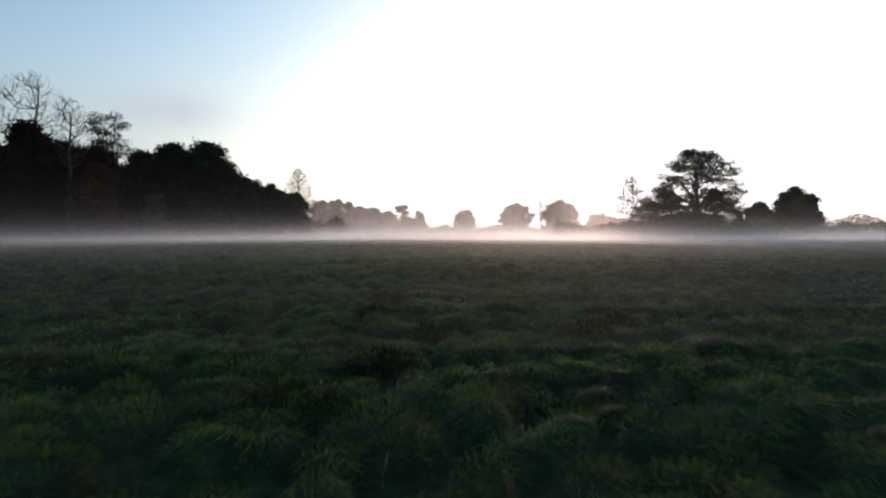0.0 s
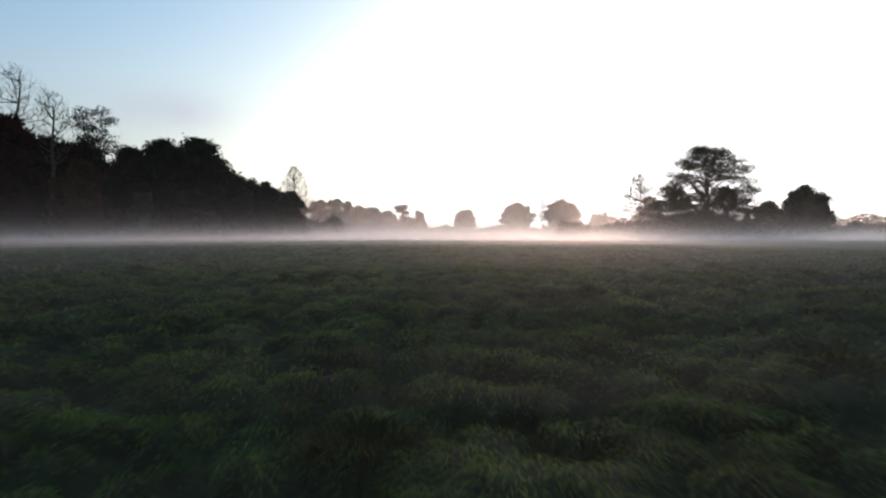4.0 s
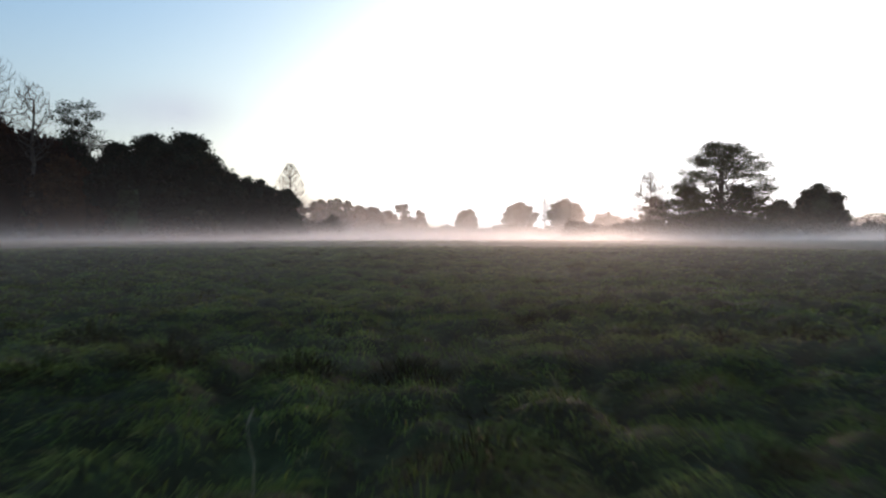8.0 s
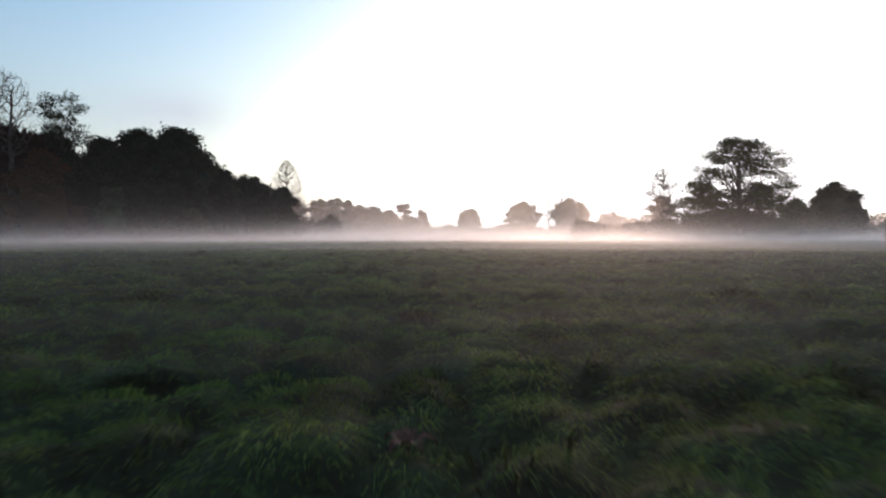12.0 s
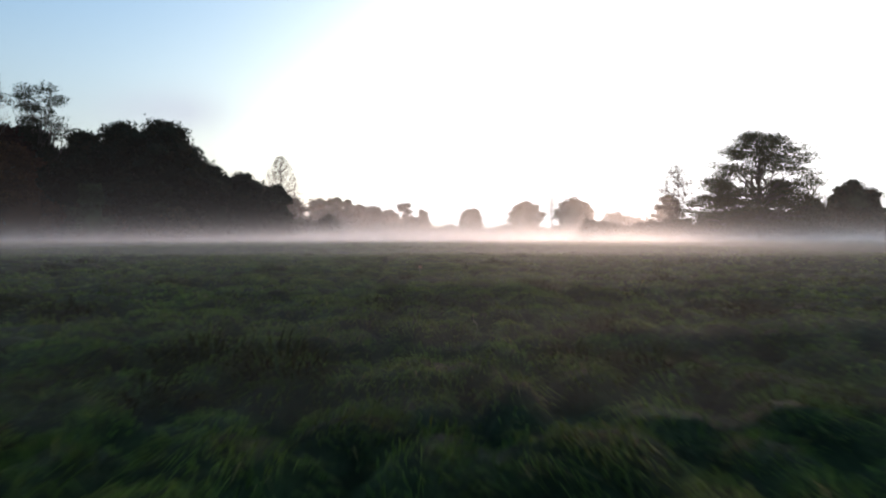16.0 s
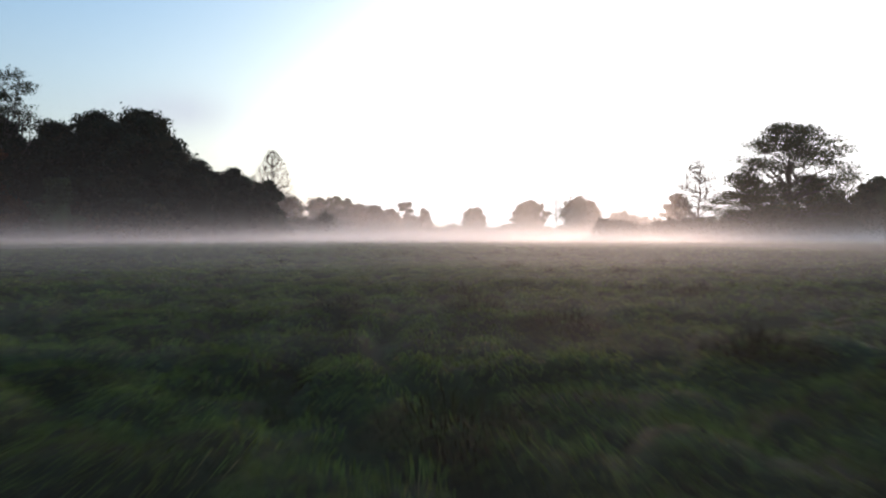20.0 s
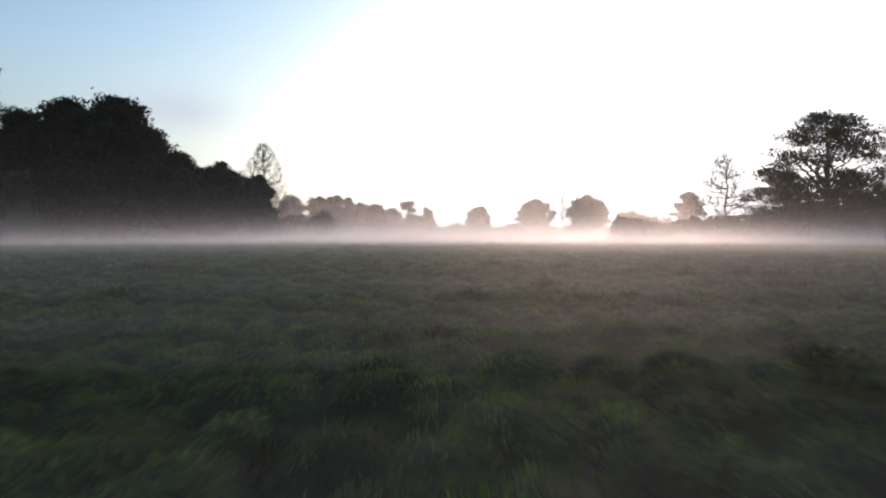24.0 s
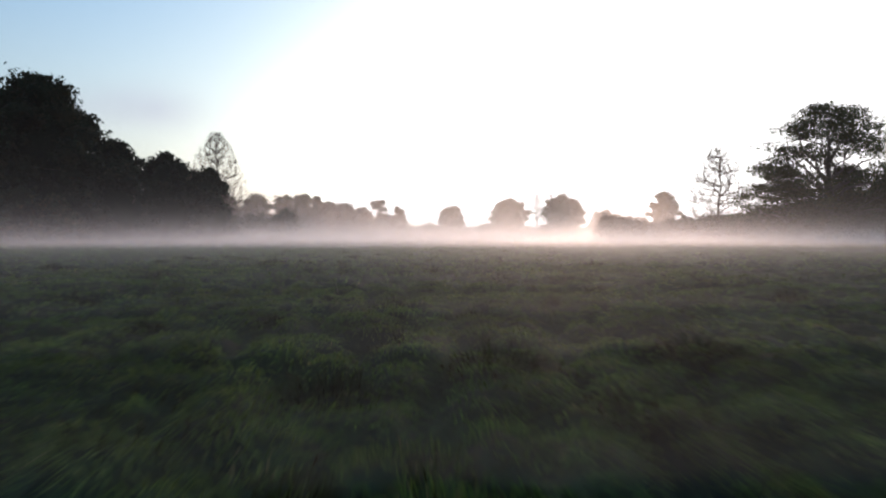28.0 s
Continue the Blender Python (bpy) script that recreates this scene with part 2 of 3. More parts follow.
gx, gy = spread(-6, 6, 0.085, 2500), spread(0, 50, 0.09, 2500)
mx_, my_ = np.meshgrid(gx, gy)
verts = np.stack([mx_, my_, turf_height(mx_, my_)], -1).reshape(-1, 3)
nx, ny = len(gx), len(gy)
corner = (np.arange(ny - 1)[:, None] * nx + np.arange(nx - 1)[None, :]).ravel()
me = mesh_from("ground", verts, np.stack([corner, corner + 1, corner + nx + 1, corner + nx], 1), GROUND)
me.shade_smooth()
ground = tagged(new("ground", me), "dark green tussocky meadow turf under low mist", "ground", kind="structure")


def blades(name, x0, x1, y0, y1, count, tall, wide, seed):
    """A stretch of long grass: bent, tapered blades on the humps of the turf."""
    rng = np.random.RandomState(seed)
    x, y = rng.uniform(x0, x1, count * 2), rng.uniform(y0, y1, count * 2)
    wx, wy = x + 0.16 * value_noise(x, y, 3.7), y + 0.16 * value_noise(x + 50, y, 3.7)
    hump = tussock(wx, wy)
    keep = rng.rand(count * 2) < np.clip(hump * 1.0 + value_noise(x, y, 5.0) * 0.35, 0.06, 1)
    x, y, hump = x[keep][:count], y[keep][:count], hump[keep][:count]
    c = len(x)
    z = turf_height(x, y) - 0.01
    e = 0.10
    slope_x = (turf_height(x + e, y) - turf_height(x - e, y)) / (2 * e)
    slope_y = (turf_height(x, y + e) - turf_height(x, y - e)) / (2 * e)
    length = tall * (0.3 + 0.75 * hump) * rng.uniform(0.5, 1.3, c)
    lean = np.clip(rng.normal(0.95, 0.22, c), 0.2, 1.25)
    way = value_noise(x + 200, y, 0.9) * 8 + rng.normal(0, 0.55, c)
    dx, dy = np.cos(way) * 0.7 - slope_x * 1.6, np.sin(way) * 0.7 - slope_y * 1.6
    n = np.hypot(dx, dy) + 1e-6
    dx, dy = dx / n, dy / n
    turn = np.arctan2(dy, dx) + math.pi / 2 + rng.normal(0, 0.6, c)
    sx, sy = np.cos(turn) * wide / 2, np.sin(turn) * wide / 2
    base = np.stack([x, y, z], 1)
    side = np.stack([sx, sy, np.zeros(c)], 1)
    reach = length * lean
    up = np.stack([dx * reach * 0.36, dy * reach * 0.36, length * (0.62 - 0.24 * lean)], 1)
    tip = np.stack([dx * reach, dy * reach, length * (0.95 - 0.75 * lean)], 1)
    v = np.stack([base, base + up + side, base + tip, base + up - side], 1).reshape(-1, 3)
    f = np.arange(c * 4).reshape(c, 4)
    ob = new(name, mesh_from(name, v, f, GRASS))
    return tagged(ob, "long tussocky meadow grass, dark green with straw-coloured stems", "grass", kind="stuff")


for i in range(9):
    blades("grass", -1.7, 1.7, 0.7 + i * 5, 5.7 + i * 5, 40000, 0.085, 0.0052, 10 + i)
for i, (a, b) in enumerate(((-4.5, -1.7), (1.7, 4.5))):
    for k in range(3):
        blades("grass", a, b, 1.2 + k * 16, 17.2 + k * 16, 30000, 0.095, 0.008, 30 + i + 2 * k)
for i, (a, b) in enumerate(((-16, -4.5), (4.5, 16))):
    blades("grass", a, b, 3, 64, 44000, 0.11, 0.016, 40 + i)
blades("grass", -4.5, 4.5, 45.7, 64, 30000, 0.13, 0.012, 50)
blades("grass", -40, 40, 64, 95, 22000, 0.16, 0.045, 51)

# ---- the mist: many thin veils, one behind the other ----
def veil(y, top):
    n = 24
    x = np.linspace(-330, 330, n + 1)
    bow = y + 0.35 * np.sin(x * 0.11 + y * 1.7)
    v = np.concatenate([np.stack([x, bow, np.full(n + 1, -0.02)], 1), np.stack([x, bow, np.full(n + 1, top)], 1)])
    k = np.arange(n)[:, None]
    return v, k + [0, 1, n + 2, n + 1]


for places, mat, top, told in (
    (np.arange(3.5, 66, 1.5), MIST_NEAR, MIST_TOP, "thin white ground mist lying over the meadow"),
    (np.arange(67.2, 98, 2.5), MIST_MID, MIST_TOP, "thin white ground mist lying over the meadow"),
    (np.arange(101, 141, 6.0), MIST_FAR, MIST_TOP, "ground mist lying before the trees, tinted with the sun's pink"),
    (np.arange(165, 260, 30.0), HAZE, HAZE_TOP, "thin haze before the far trees, the sun's pink put into its colour"),
):
    vs, fs, at = [], [], 0
    for y in places:
        v, f = veil(y, top)
        vs.append(v), fs.append(f + at)
        at += len(v)
    me = mesh_from("mist", np.concatenate(vs), np.concatenate(fs), mat)
    ob = tagged(new("mist", me), told, "mist", kind="stuff")
    ob.visible_shadow = False

# ---- trees ----
def tube(points, radii, sides=6):
    """A tapered tube through the points."""
    pts = np.asarray(points, dtype=float)
    vs, fs = [], []
    for i, p in enumerate(pts):
        d = pts[min(i + 1, len(pts) - 1)] - pts[max(i - 1, 0)]
        d = d / (np.linalg.norm(d) + 1e-9)
        a = np.cross(d, (0, 0, 1) if abs(d[2]) < 0.9 else (1, 0, 0))
        a /= np.linalg.norm(a)
        b = np.cross(d, a)
        for k in range(sides):
            w = 2 * math.pi * k / sides
            vs.append(p + radii[i] * (math.cos(w) * a + math.sin(w) * b))
    for i in range(len(pts) - 1):
        for k in range(sides):
            k2 = (k + 1) % sides
            fs.append((i * sides + k, i * sides + k2, (i + 1) * sides + k2, (i + 1) * sides + k))
    return np.array(vs), np.array(fs)


def joined(pieces):
    vs, fs, at = [], [], 0
    for v, f in pieces:
        vs.append(v), fs.append(f + at)
        at += len(v)
    return np.concatenate(vs), np.concatenate(fs)


def bent(rng, a, b, sag, steps=5, wild=1.0):
    a, b = np.array(a, dtype=float), np.array(b, dtype=float)
    out, size = [], np.linalg.norm(b - a)
    off = rng.normal(0, 0.07, 3) * size * wild
    for i in range(steps + 1):
        t = i / steps
        p = a + (b - a) * t + off * math.sin(math.pi * t)
        p[2] += sag * size * math.sin(math.pi * t)
        if 0 < i < steps:
            p += rng.normal(0, 0.025, 3) * size * wild
        out.append(p)
    return out


CELL = np.random.RandomState(11).rand(32, 32, 32)


def noise3(p, size):
    """Smooth noise in space, 0 to 1, with cells of the given size."""
    q = np.asarray(p) / np.asarray(size)
    i = np.floor(q).astype(int)
    u = q - i
    u = u * u * (3 - 2 * u)
    out = 0
    for a in (0, 1):
        for b in (0, 1):
            for c in (0, 1):
                w = (u[:, 0] if a else 1 - u[:, 0]) * (u[:, 1] if b else 1 - u[:, 1]) * (u[:, 2] if c else 1 - u[:, 2])
                out = out + w * CELL[(i[:, 0] + a) % 32, (i[:, 1] + b) % 32, (i[:, 2] + c) % 32]
    return out


def sprays_at(rng, p, size):
    """A small leaf spray, a bent lozenge, at each place."""
    n = len(p)
    a = rng.normal(0, 1, (n, 3))
    a /= np.linalg.norm(a, axis=1)[:, None]
    b = np.cross(a, rng.normal(0, 1, (n, 3)))
    b /= np.linalg.norm(b, axis=1)[:, None] + 1e-9
    s = (size * rng.uniform(0.5, 1.4, n))[:, None]
    a, b = a * s, b * s * rng.uniform(0.4, 0.8, n)[:, None]
    v = np.stack([p - a, p + b * rng.uniform(0.5, 1.2, (n, 1)), p + a, p - b * rng.uniform(0.5, 1.2, (n, 1))], 1).reshape(-1, 3)
    return v, np.arange(n * 4).reshape(n, 4)


def clumps(rng, tall, wide, foot, outline, count, size, flat, inner, lean, gap=None):
    """Middles and sizes of the leaf clumps that make up a crown; gap: a band of heights, as shares, left nearly bare."""
    at, reach = zip(*outline)
    mids, sizes, phase = [], [], rng.uniform(0, 6.28)
    for i in range(count):
        up = ((i * 0.754877 + rng.uniform(0, 0.15)) % 1.0) ** 0.85
        if gap and gap[0] < up < gap[1] and rng.rand() < 0.75:
            continue
        w = i * 2.39996 + rng.normal(0, 0.3)
        r = wide * size * rng.uniform(0.65, 1.25)
        side = 1 + 0.16 * math.sin(2 * w + phase) + 0.10 * math.sin(3 * w + 2 * phase)
        out = max(0.0, wide * side * np.interp(up, at, reach) * math.sqrt(rng.uniform(inner, 1.0)) - r * 0.7)
        z = foot + up * (tall - foot) - r * flat * up + rng.normal(0, 0.02) * tall
        mids.append((math.cos(w) * out + lean * z / tall, math.sin(w) * out, max(z, r * flat * 0.8))), sizes.append(r)
    r = wide * size * 0.8
    mids.append((lean + rng.normal(0, 0.12) * wide, 0, tall - r * flat)), sizes.append(r)
    return np.array(mids), np.array(sizes)


def clump_leaves(rng, mids, sizes, flat, per, leaf):
    """Leaf sprays on and in the uneven skins of the clumps."""
    share = sizes ** 2 / np.mean(sizes ** 2)
    k = np.repeat(np.arange(len(mids)), np.maximum(20, (per * share).astype(int)))
    d = rng.normal(0, 1, (len(k), 3))
    d /= np.linalg.norm(d, axis=1)[:, None]
    lump = noise3(d * 2.2 + k[:, None] * 3.7 + 40, 1.0) - 0.5 + 0.6 * (noise3(d * 5.1 + k[:, None] * 1.9 + 90, 1.0) - 0.5)
    far = (1.0 + 0.95 * lump) * np.where(rng.rand(len(k)) < 0.75, rng.normal(0.95, 0.09, len(k)), rng.uniform(0.4, 1.0, len(k)))
    p = mids[k] + d * (far * sizes[k])[:, None] * (1, 1, flat)
    return sprays_at(rng, p[p[:, 2] > 0.03], leaf)


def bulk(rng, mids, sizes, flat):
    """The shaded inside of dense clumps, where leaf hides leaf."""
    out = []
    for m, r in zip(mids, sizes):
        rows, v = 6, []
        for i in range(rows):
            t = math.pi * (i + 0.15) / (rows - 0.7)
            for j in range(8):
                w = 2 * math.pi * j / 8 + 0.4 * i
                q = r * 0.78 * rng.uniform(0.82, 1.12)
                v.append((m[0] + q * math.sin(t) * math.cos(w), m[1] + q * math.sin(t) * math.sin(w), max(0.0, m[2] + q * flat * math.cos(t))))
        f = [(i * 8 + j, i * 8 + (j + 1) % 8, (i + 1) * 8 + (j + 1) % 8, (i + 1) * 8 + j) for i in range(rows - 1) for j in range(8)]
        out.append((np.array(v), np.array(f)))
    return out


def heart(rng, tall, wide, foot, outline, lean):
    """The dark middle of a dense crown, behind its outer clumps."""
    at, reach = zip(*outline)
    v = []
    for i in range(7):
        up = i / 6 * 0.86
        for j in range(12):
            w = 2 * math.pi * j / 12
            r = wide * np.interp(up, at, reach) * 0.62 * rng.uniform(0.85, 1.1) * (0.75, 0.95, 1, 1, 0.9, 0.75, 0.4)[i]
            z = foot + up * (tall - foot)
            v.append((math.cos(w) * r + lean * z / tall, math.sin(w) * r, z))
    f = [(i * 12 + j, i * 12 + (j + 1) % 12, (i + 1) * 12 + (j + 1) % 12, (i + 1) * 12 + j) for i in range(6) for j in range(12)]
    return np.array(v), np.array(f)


ROUND = ((0, 0.6), (0.12, 0.9), (0.4, 1.06), (0.65, 1.04), (0.85, 0.85), (1, 0.5))
LAYERED = ((0, 1.0), (0.3, 1.06), (0.5, 0.95), (0.75, 0.72), (1, 0.3))
SKIRT = ((0, 1.0), (0.3, 1.06), (0.5, 1.02), (0.68, 0.9), (0.82, 0.72), (0.92, 0.5), (1, 0.22))
FAN = ((0, 0.35), (0.15, 0.7), (0.4, 1.0), (0.7, 0.9), (0.9, 0.6), (1, 0.3))
OPEN_OAK = ((0, 0.9), (0.25, 1.06), (0.42, 1.0), (0.56, 0.84), (0.7, 0.84), (0.83, 0.74), (0.93, 0.56), (1, 0.35))
DOME = ((0, 1.0), (0.15, 1.12), (0.45, 1.1), (0.68, 0.95), (0.84, 0.7), (0.94, 0.45), (1, 0.2))
BALL = ((0, 0.8), (0.15, 0.98), (0.4, 1.12), (0.68, 1.02), (0.84, 0.76), (0.94, 0.5), (1, 0.22))
FLAT_TOP = ((0, 0.7), (0.3, 1.0), (0.7, 0.95), (1, 0.5))
SPREAD = ((0, 0.75), (0.2, 1.0), (0.5, 0.9), (0.75, 0.65), (0.9, 0.42), (1, 0.2))


def tree(name, label, x, y, tall, wide, foot, leaf, mat, seed, clump=(40, 0.29), per=420, dense=True, flat=0.72, lean=0.0, limbs_apart=False, group="", outline=ROUND, limbs=14, inner=0.55, gap=None):
    """A broad tree: a trunk that forks into limbs, each limb ending in clumps of leaf sprays. clump: how many, and how large for the crown's breadth."""
    rng = np.random.RandomState(seed)
    thing = tagged(new(name), label, "tree", group)
    thing.location = (x, y, 0)
    top = (lean * 0.5, 0, tall * 0.78)
    r0 = 0.024 * tall + 0.014 * wide
    spine = bent(rng, (0, 0, -0.15), top, 0, 7, 0.3)
    spine[0] = np.array((0, 0, -0.15))
    rad = [r0 * (1.5 if i == 0 else 1.12 - 0.95 * i / 7) for i in range(8)]
    wood = [tube(spine, rad, 9)]
    mids, sizes = clumps(rng, tall, wide, foot, outline, clump[0], clump[1], flat, inner, lean, gap)
    boughs, joints, fat = [], [], []
    at, reach = zip(*outline)
    for i in range(limbs):
        up, w = ((i + 0.6) / limbs) ** 0.9, i * 2.39996 + rng.normal(0, 0.35)
        s = wide * np.interp(up, at, reach) * rng.uniform(0.55, 0.8)
        end = np.array((math.cos(w) * s + lean * up, math.sin(w) * s, foot + up * (tall - foot) * 0.9))
        k = int(np.clip(round(end[2] * 0.58 / top[2] * 7), 1, 6))
        thick = rad[k] * 0.55
        path = bent(rng, spine[k], end, 0.08, 5, 1.3)
        boughs.append([tube(path, [thick * (1 - 0.8 * j / 5) for j in range(6)], 6)])
        for j in range(1, 6):
            joints.append((i, path[j])), fat.append(thick * (1 - 0.8 * j / 5))
    spots = np.array([p for _, p in joints])
    for m, r in zip(mids, sizes):
        for _ in range(1 if dense else 3):
            tip = m + rng.normal(0, 0.42, 3) * r * (1, 1, flat)
            d = np.linalg.norm((spots - tip) * (1, 1, 1.3), axis=1) + (spots[:, 2] > tip[2]) * 1.5
            k = int(np.argmin(d))
            q = min(fat[k] * 0.6, 0.012 * wide)
            boughs[joints[k][0]].append(tube(bent(rng, spots[k], tip, 0.06, 3), [q, q * 0.7, q * 0.45, q * 0.2], 4))
    boughs = [joined(b) for b in boughs]
    if limbs_apart:
        part("trunk", mesh_from("trunk", *wood[0], BARK), thing, "thick furrowed trunk")
        for v in boughs:
            part("limb", mesh_from("limb", *v, BARK), thing)
    else:
        part("trunk", mesh_from("trunk", *joined(wood + boughs), BARK), thing)
    leaves = [clump_leaves(rng, mids, sizes, flat, per * (0.9 if dense else 1.0), leaf * (1.45 if dense else 1.0))]
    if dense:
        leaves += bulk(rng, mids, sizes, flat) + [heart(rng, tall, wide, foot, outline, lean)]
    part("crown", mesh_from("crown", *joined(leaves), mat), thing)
    return thing


def bare_tree(label, x, y, tall, wide, seed, foot=0.35, tips=(12, 70, 330, 900), thin=0.016, group="", outline=ROUND, trunk=0.022, sag=-0.10, rise=0.25):
    """A leafless tree: limbs grow to points of the crown, and branches and twigs grow from those in turn."""
    rng = np.random.RandomState(seed)
    thing = tagged(new("bare_tree"), label, "tree", group)
    thing.location = (x, y, 0)
    base = tall * foot
    stem = bent(rng, (0, 0, -0.15), (rng.normal(0, 0.03) * tall, rng.normal(0, 0.03) * tall, tall * 0.9), 0, 9, 0.25)
    stem[0] = np.array((0, 0, -0.15))
    r0 = trunk * tall
    nodes, thick = list(stem), [r0 * (1.0 - 0.82 * i / 9) for i in range(10)]
    limbs, twigs = [tube(stem, [t * (1.35 if i == 0 else 1) for i, t in enumerate(thick)], 8)], []
    for level, count in enumerate(tips):
        at, fat = np.array(nodes), np.array(thick)
        for _ in range(count):
            up = rng.uniform(0.02, (0.9, 0.96, 1.0, 1.04)[level]) ** 0.8
            w = rng.uniform(0, 2 * math.pi)
            s = wide * np.interp(up, *zip(*outline)) * math.sqrt(rng.uniform(*((0.1, 0.75), (0.05, 0.95), (0.0, 1.1), (0.0, 1.2))[level]))
            tip = np.array((math.cos(w) * s, math.sin(w) * s, base + up * (tall - base)))
            gap = tip - at
            far = np.linalg.norm(gap * (1, 1, 0.75), axis=1)
            bad = (gap[:, 2] < rise * far) | (at[:, 2] < base * 0.75) | (far < 0.12 * wide / (level + 1))
            k = int(np.argmin(far + bad * 50))
            if bad[k]:
                continue
            least = thin * (2.2, 1.3, 0.8, 0.55)[level]
            r = max(min(fat[k] * 0.62, r0 * (0.36, 0.16, 0.07, 0.04)[level]), least)
            steps = (6, 4, 3, 2)[level]
            path = bent(rng, at[k], tip, sag if level < 2 else sag * 0.4, steps)
            size = [max(r * (1 - 0.8 * i / steps), least * 0.6) for i in range(steps + 1)]
            (limbs if level == 0 else twigs).append(tube(path, size, (6, 4, 3, 3)[level]))
            nodes += path[1:]
            thick += size[1:]
    part("trunk", mesh_from("trunk", *limbs[0], TWIG), thing)
    for v in limbs[1:]:
        part("limb", mesh_from("limb", *v, TWIG), thing)
    part("crown", mesh_from("crown", *joined(twigs), TWIG), thing, "fine leafless twigs")
    return thing


def hedge(label, xa, ya, xb, yb, tall, deep, leaf, mat, sprays, seed, group=""):
    """A ragged hedge or thicket from one point to another: stems under lumps of leaf sprays."""
    rng = np.random.RandomState(seed)
    thing = tagged(new("hedge"), label, "hedge", group)
    thing.location = ((xa + xb) / 2, (ya + yb) / 2, 0)
    a, b = np.array((xa - xb, ya - yb, 0)) / 2, np.array((xb - xa, yb - ya, 0)) / 2
    size = np.linalg.norm(b - a)
    along, across = (b - a) / size, np.array((-(b - a)[1], (b - a)[0], 0)) / size
    stems = max(4, int(size / (tall * 0.45)))
    for i in range(stems):
        foot = a + (b - a) * ((i + 0.5) / stems + rng.normal(0, 0.15) / stems)
        h = tall * rng.uniform(0.35, 0.6)
        v = tube(bent(rng, foot + (0, 0, -0.1), foot + (rng.normal(0, 0.3), rng.normal(0, 0.3), h), 0, 3), [0.09, 0.07, 0.05, 0.02], 5)
        part("stem", mesh_from("stem", *v, BARK), thing)
    k = sprays * 7
    t, u, z = rng.uniform(-0.01, 1.01, k) * size, rng.normal(0, 0.42, k) * deep, rng.uniform(0, 1.15, k) * tall
    q = np.stack([t + seed * 7.3, u, np.zeros(k)], 1)
    ridge = 0.48 + 0.55 * noise3(q, tall * 1.1) + 0.34 * (noise3(q + 30, tall * 0.45) - 0.5)
    ridge = tall * ridge * np.clip(np.minimum(t, size - t) / (0.5 * tall) + 0.35, 0, 1) * (1 - 0.12 * np.abs(u / deep))
    frayed = (noise3(q + np.stack([z * 0, z * 0, z], 1), tall * 0.13) - 0.5) * tall * 0.35
    depth = ridge + frayed - z
    keep = (depth > 0) & (rng.rand(k) < np.where(depth < tall * 0.25, 1.0, 0.3))
    p = (a + along * t[:, None] + across * u[:, None] + np.array((0, 0, 1)) * z[:, None])[keep][:sprays]
    big = np.where(depth < tall * 0.25, 1.0, 1.9)[keep][:sprays]
    part("foliage", mesh_from("foliage", *sprays_at(rng, p, leaf * big), mat), thing)
    return thing


W = "trees of the near wood"
# the wood along the meadow's edge
bare_tree("tall leafless ash with twisted limbs above the wood", -57, 91, 25.2, 5.6, 3, foot=0.55, thin=0.045, trunk=0.02, group=W, outline=FAN, tips=(10, 45, 200, 420))
bare_tree("slim leafless ash standing in the wood", -50, 89, 21.0, 3.2, 4, foot=0.5, thin=0.042, group=W, outline=FAN, tips=(9, 40, 160, 320))
tree("ash_tree", "tall thin-leaved ash, half bare, above the wood", -49.8, 100, 20.8, 4.6, 10, 0.13, LEAF_DARK, 5, clump=(34, 0.27), per=230, dense=False, flat=0.5, group=W, limbs=18)
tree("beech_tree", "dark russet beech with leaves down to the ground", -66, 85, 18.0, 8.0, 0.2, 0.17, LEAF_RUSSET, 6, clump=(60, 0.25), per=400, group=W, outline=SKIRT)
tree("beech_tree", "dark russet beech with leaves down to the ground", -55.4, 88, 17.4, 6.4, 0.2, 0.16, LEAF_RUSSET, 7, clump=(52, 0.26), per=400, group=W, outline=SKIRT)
tree("beech_tree", "young amber-brown beech at the wood's edge", -45, 87, 11, 4.2, 0.2, 0.13, LEAF_AMBER, 8, clump=(44, 0.27), per=320, group=W, outline=SKIRT)
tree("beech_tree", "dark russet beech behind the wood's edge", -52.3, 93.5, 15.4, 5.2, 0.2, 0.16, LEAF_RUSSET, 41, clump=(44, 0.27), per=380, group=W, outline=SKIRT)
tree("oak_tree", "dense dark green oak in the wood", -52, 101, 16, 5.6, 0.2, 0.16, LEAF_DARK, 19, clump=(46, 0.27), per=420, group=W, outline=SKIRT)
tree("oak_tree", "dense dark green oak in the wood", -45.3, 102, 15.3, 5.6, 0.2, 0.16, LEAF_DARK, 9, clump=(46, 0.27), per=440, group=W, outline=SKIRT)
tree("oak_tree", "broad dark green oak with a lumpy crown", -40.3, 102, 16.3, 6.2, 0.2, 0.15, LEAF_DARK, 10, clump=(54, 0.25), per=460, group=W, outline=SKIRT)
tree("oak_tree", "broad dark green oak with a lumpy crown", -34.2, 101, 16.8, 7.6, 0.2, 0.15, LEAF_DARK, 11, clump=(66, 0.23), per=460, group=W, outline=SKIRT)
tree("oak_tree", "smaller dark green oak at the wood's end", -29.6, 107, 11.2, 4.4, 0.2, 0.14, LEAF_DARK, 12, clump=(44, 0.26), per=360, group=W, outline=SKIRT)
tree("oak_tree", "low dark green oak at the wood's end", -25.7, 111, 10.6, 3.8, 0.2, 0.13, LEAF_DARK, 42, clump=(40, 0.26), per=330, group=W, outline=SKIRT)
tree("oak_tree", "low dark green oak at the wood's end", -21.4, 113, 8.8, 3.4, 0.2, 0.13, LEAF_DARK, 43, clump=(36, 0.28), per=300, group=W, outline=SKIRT)
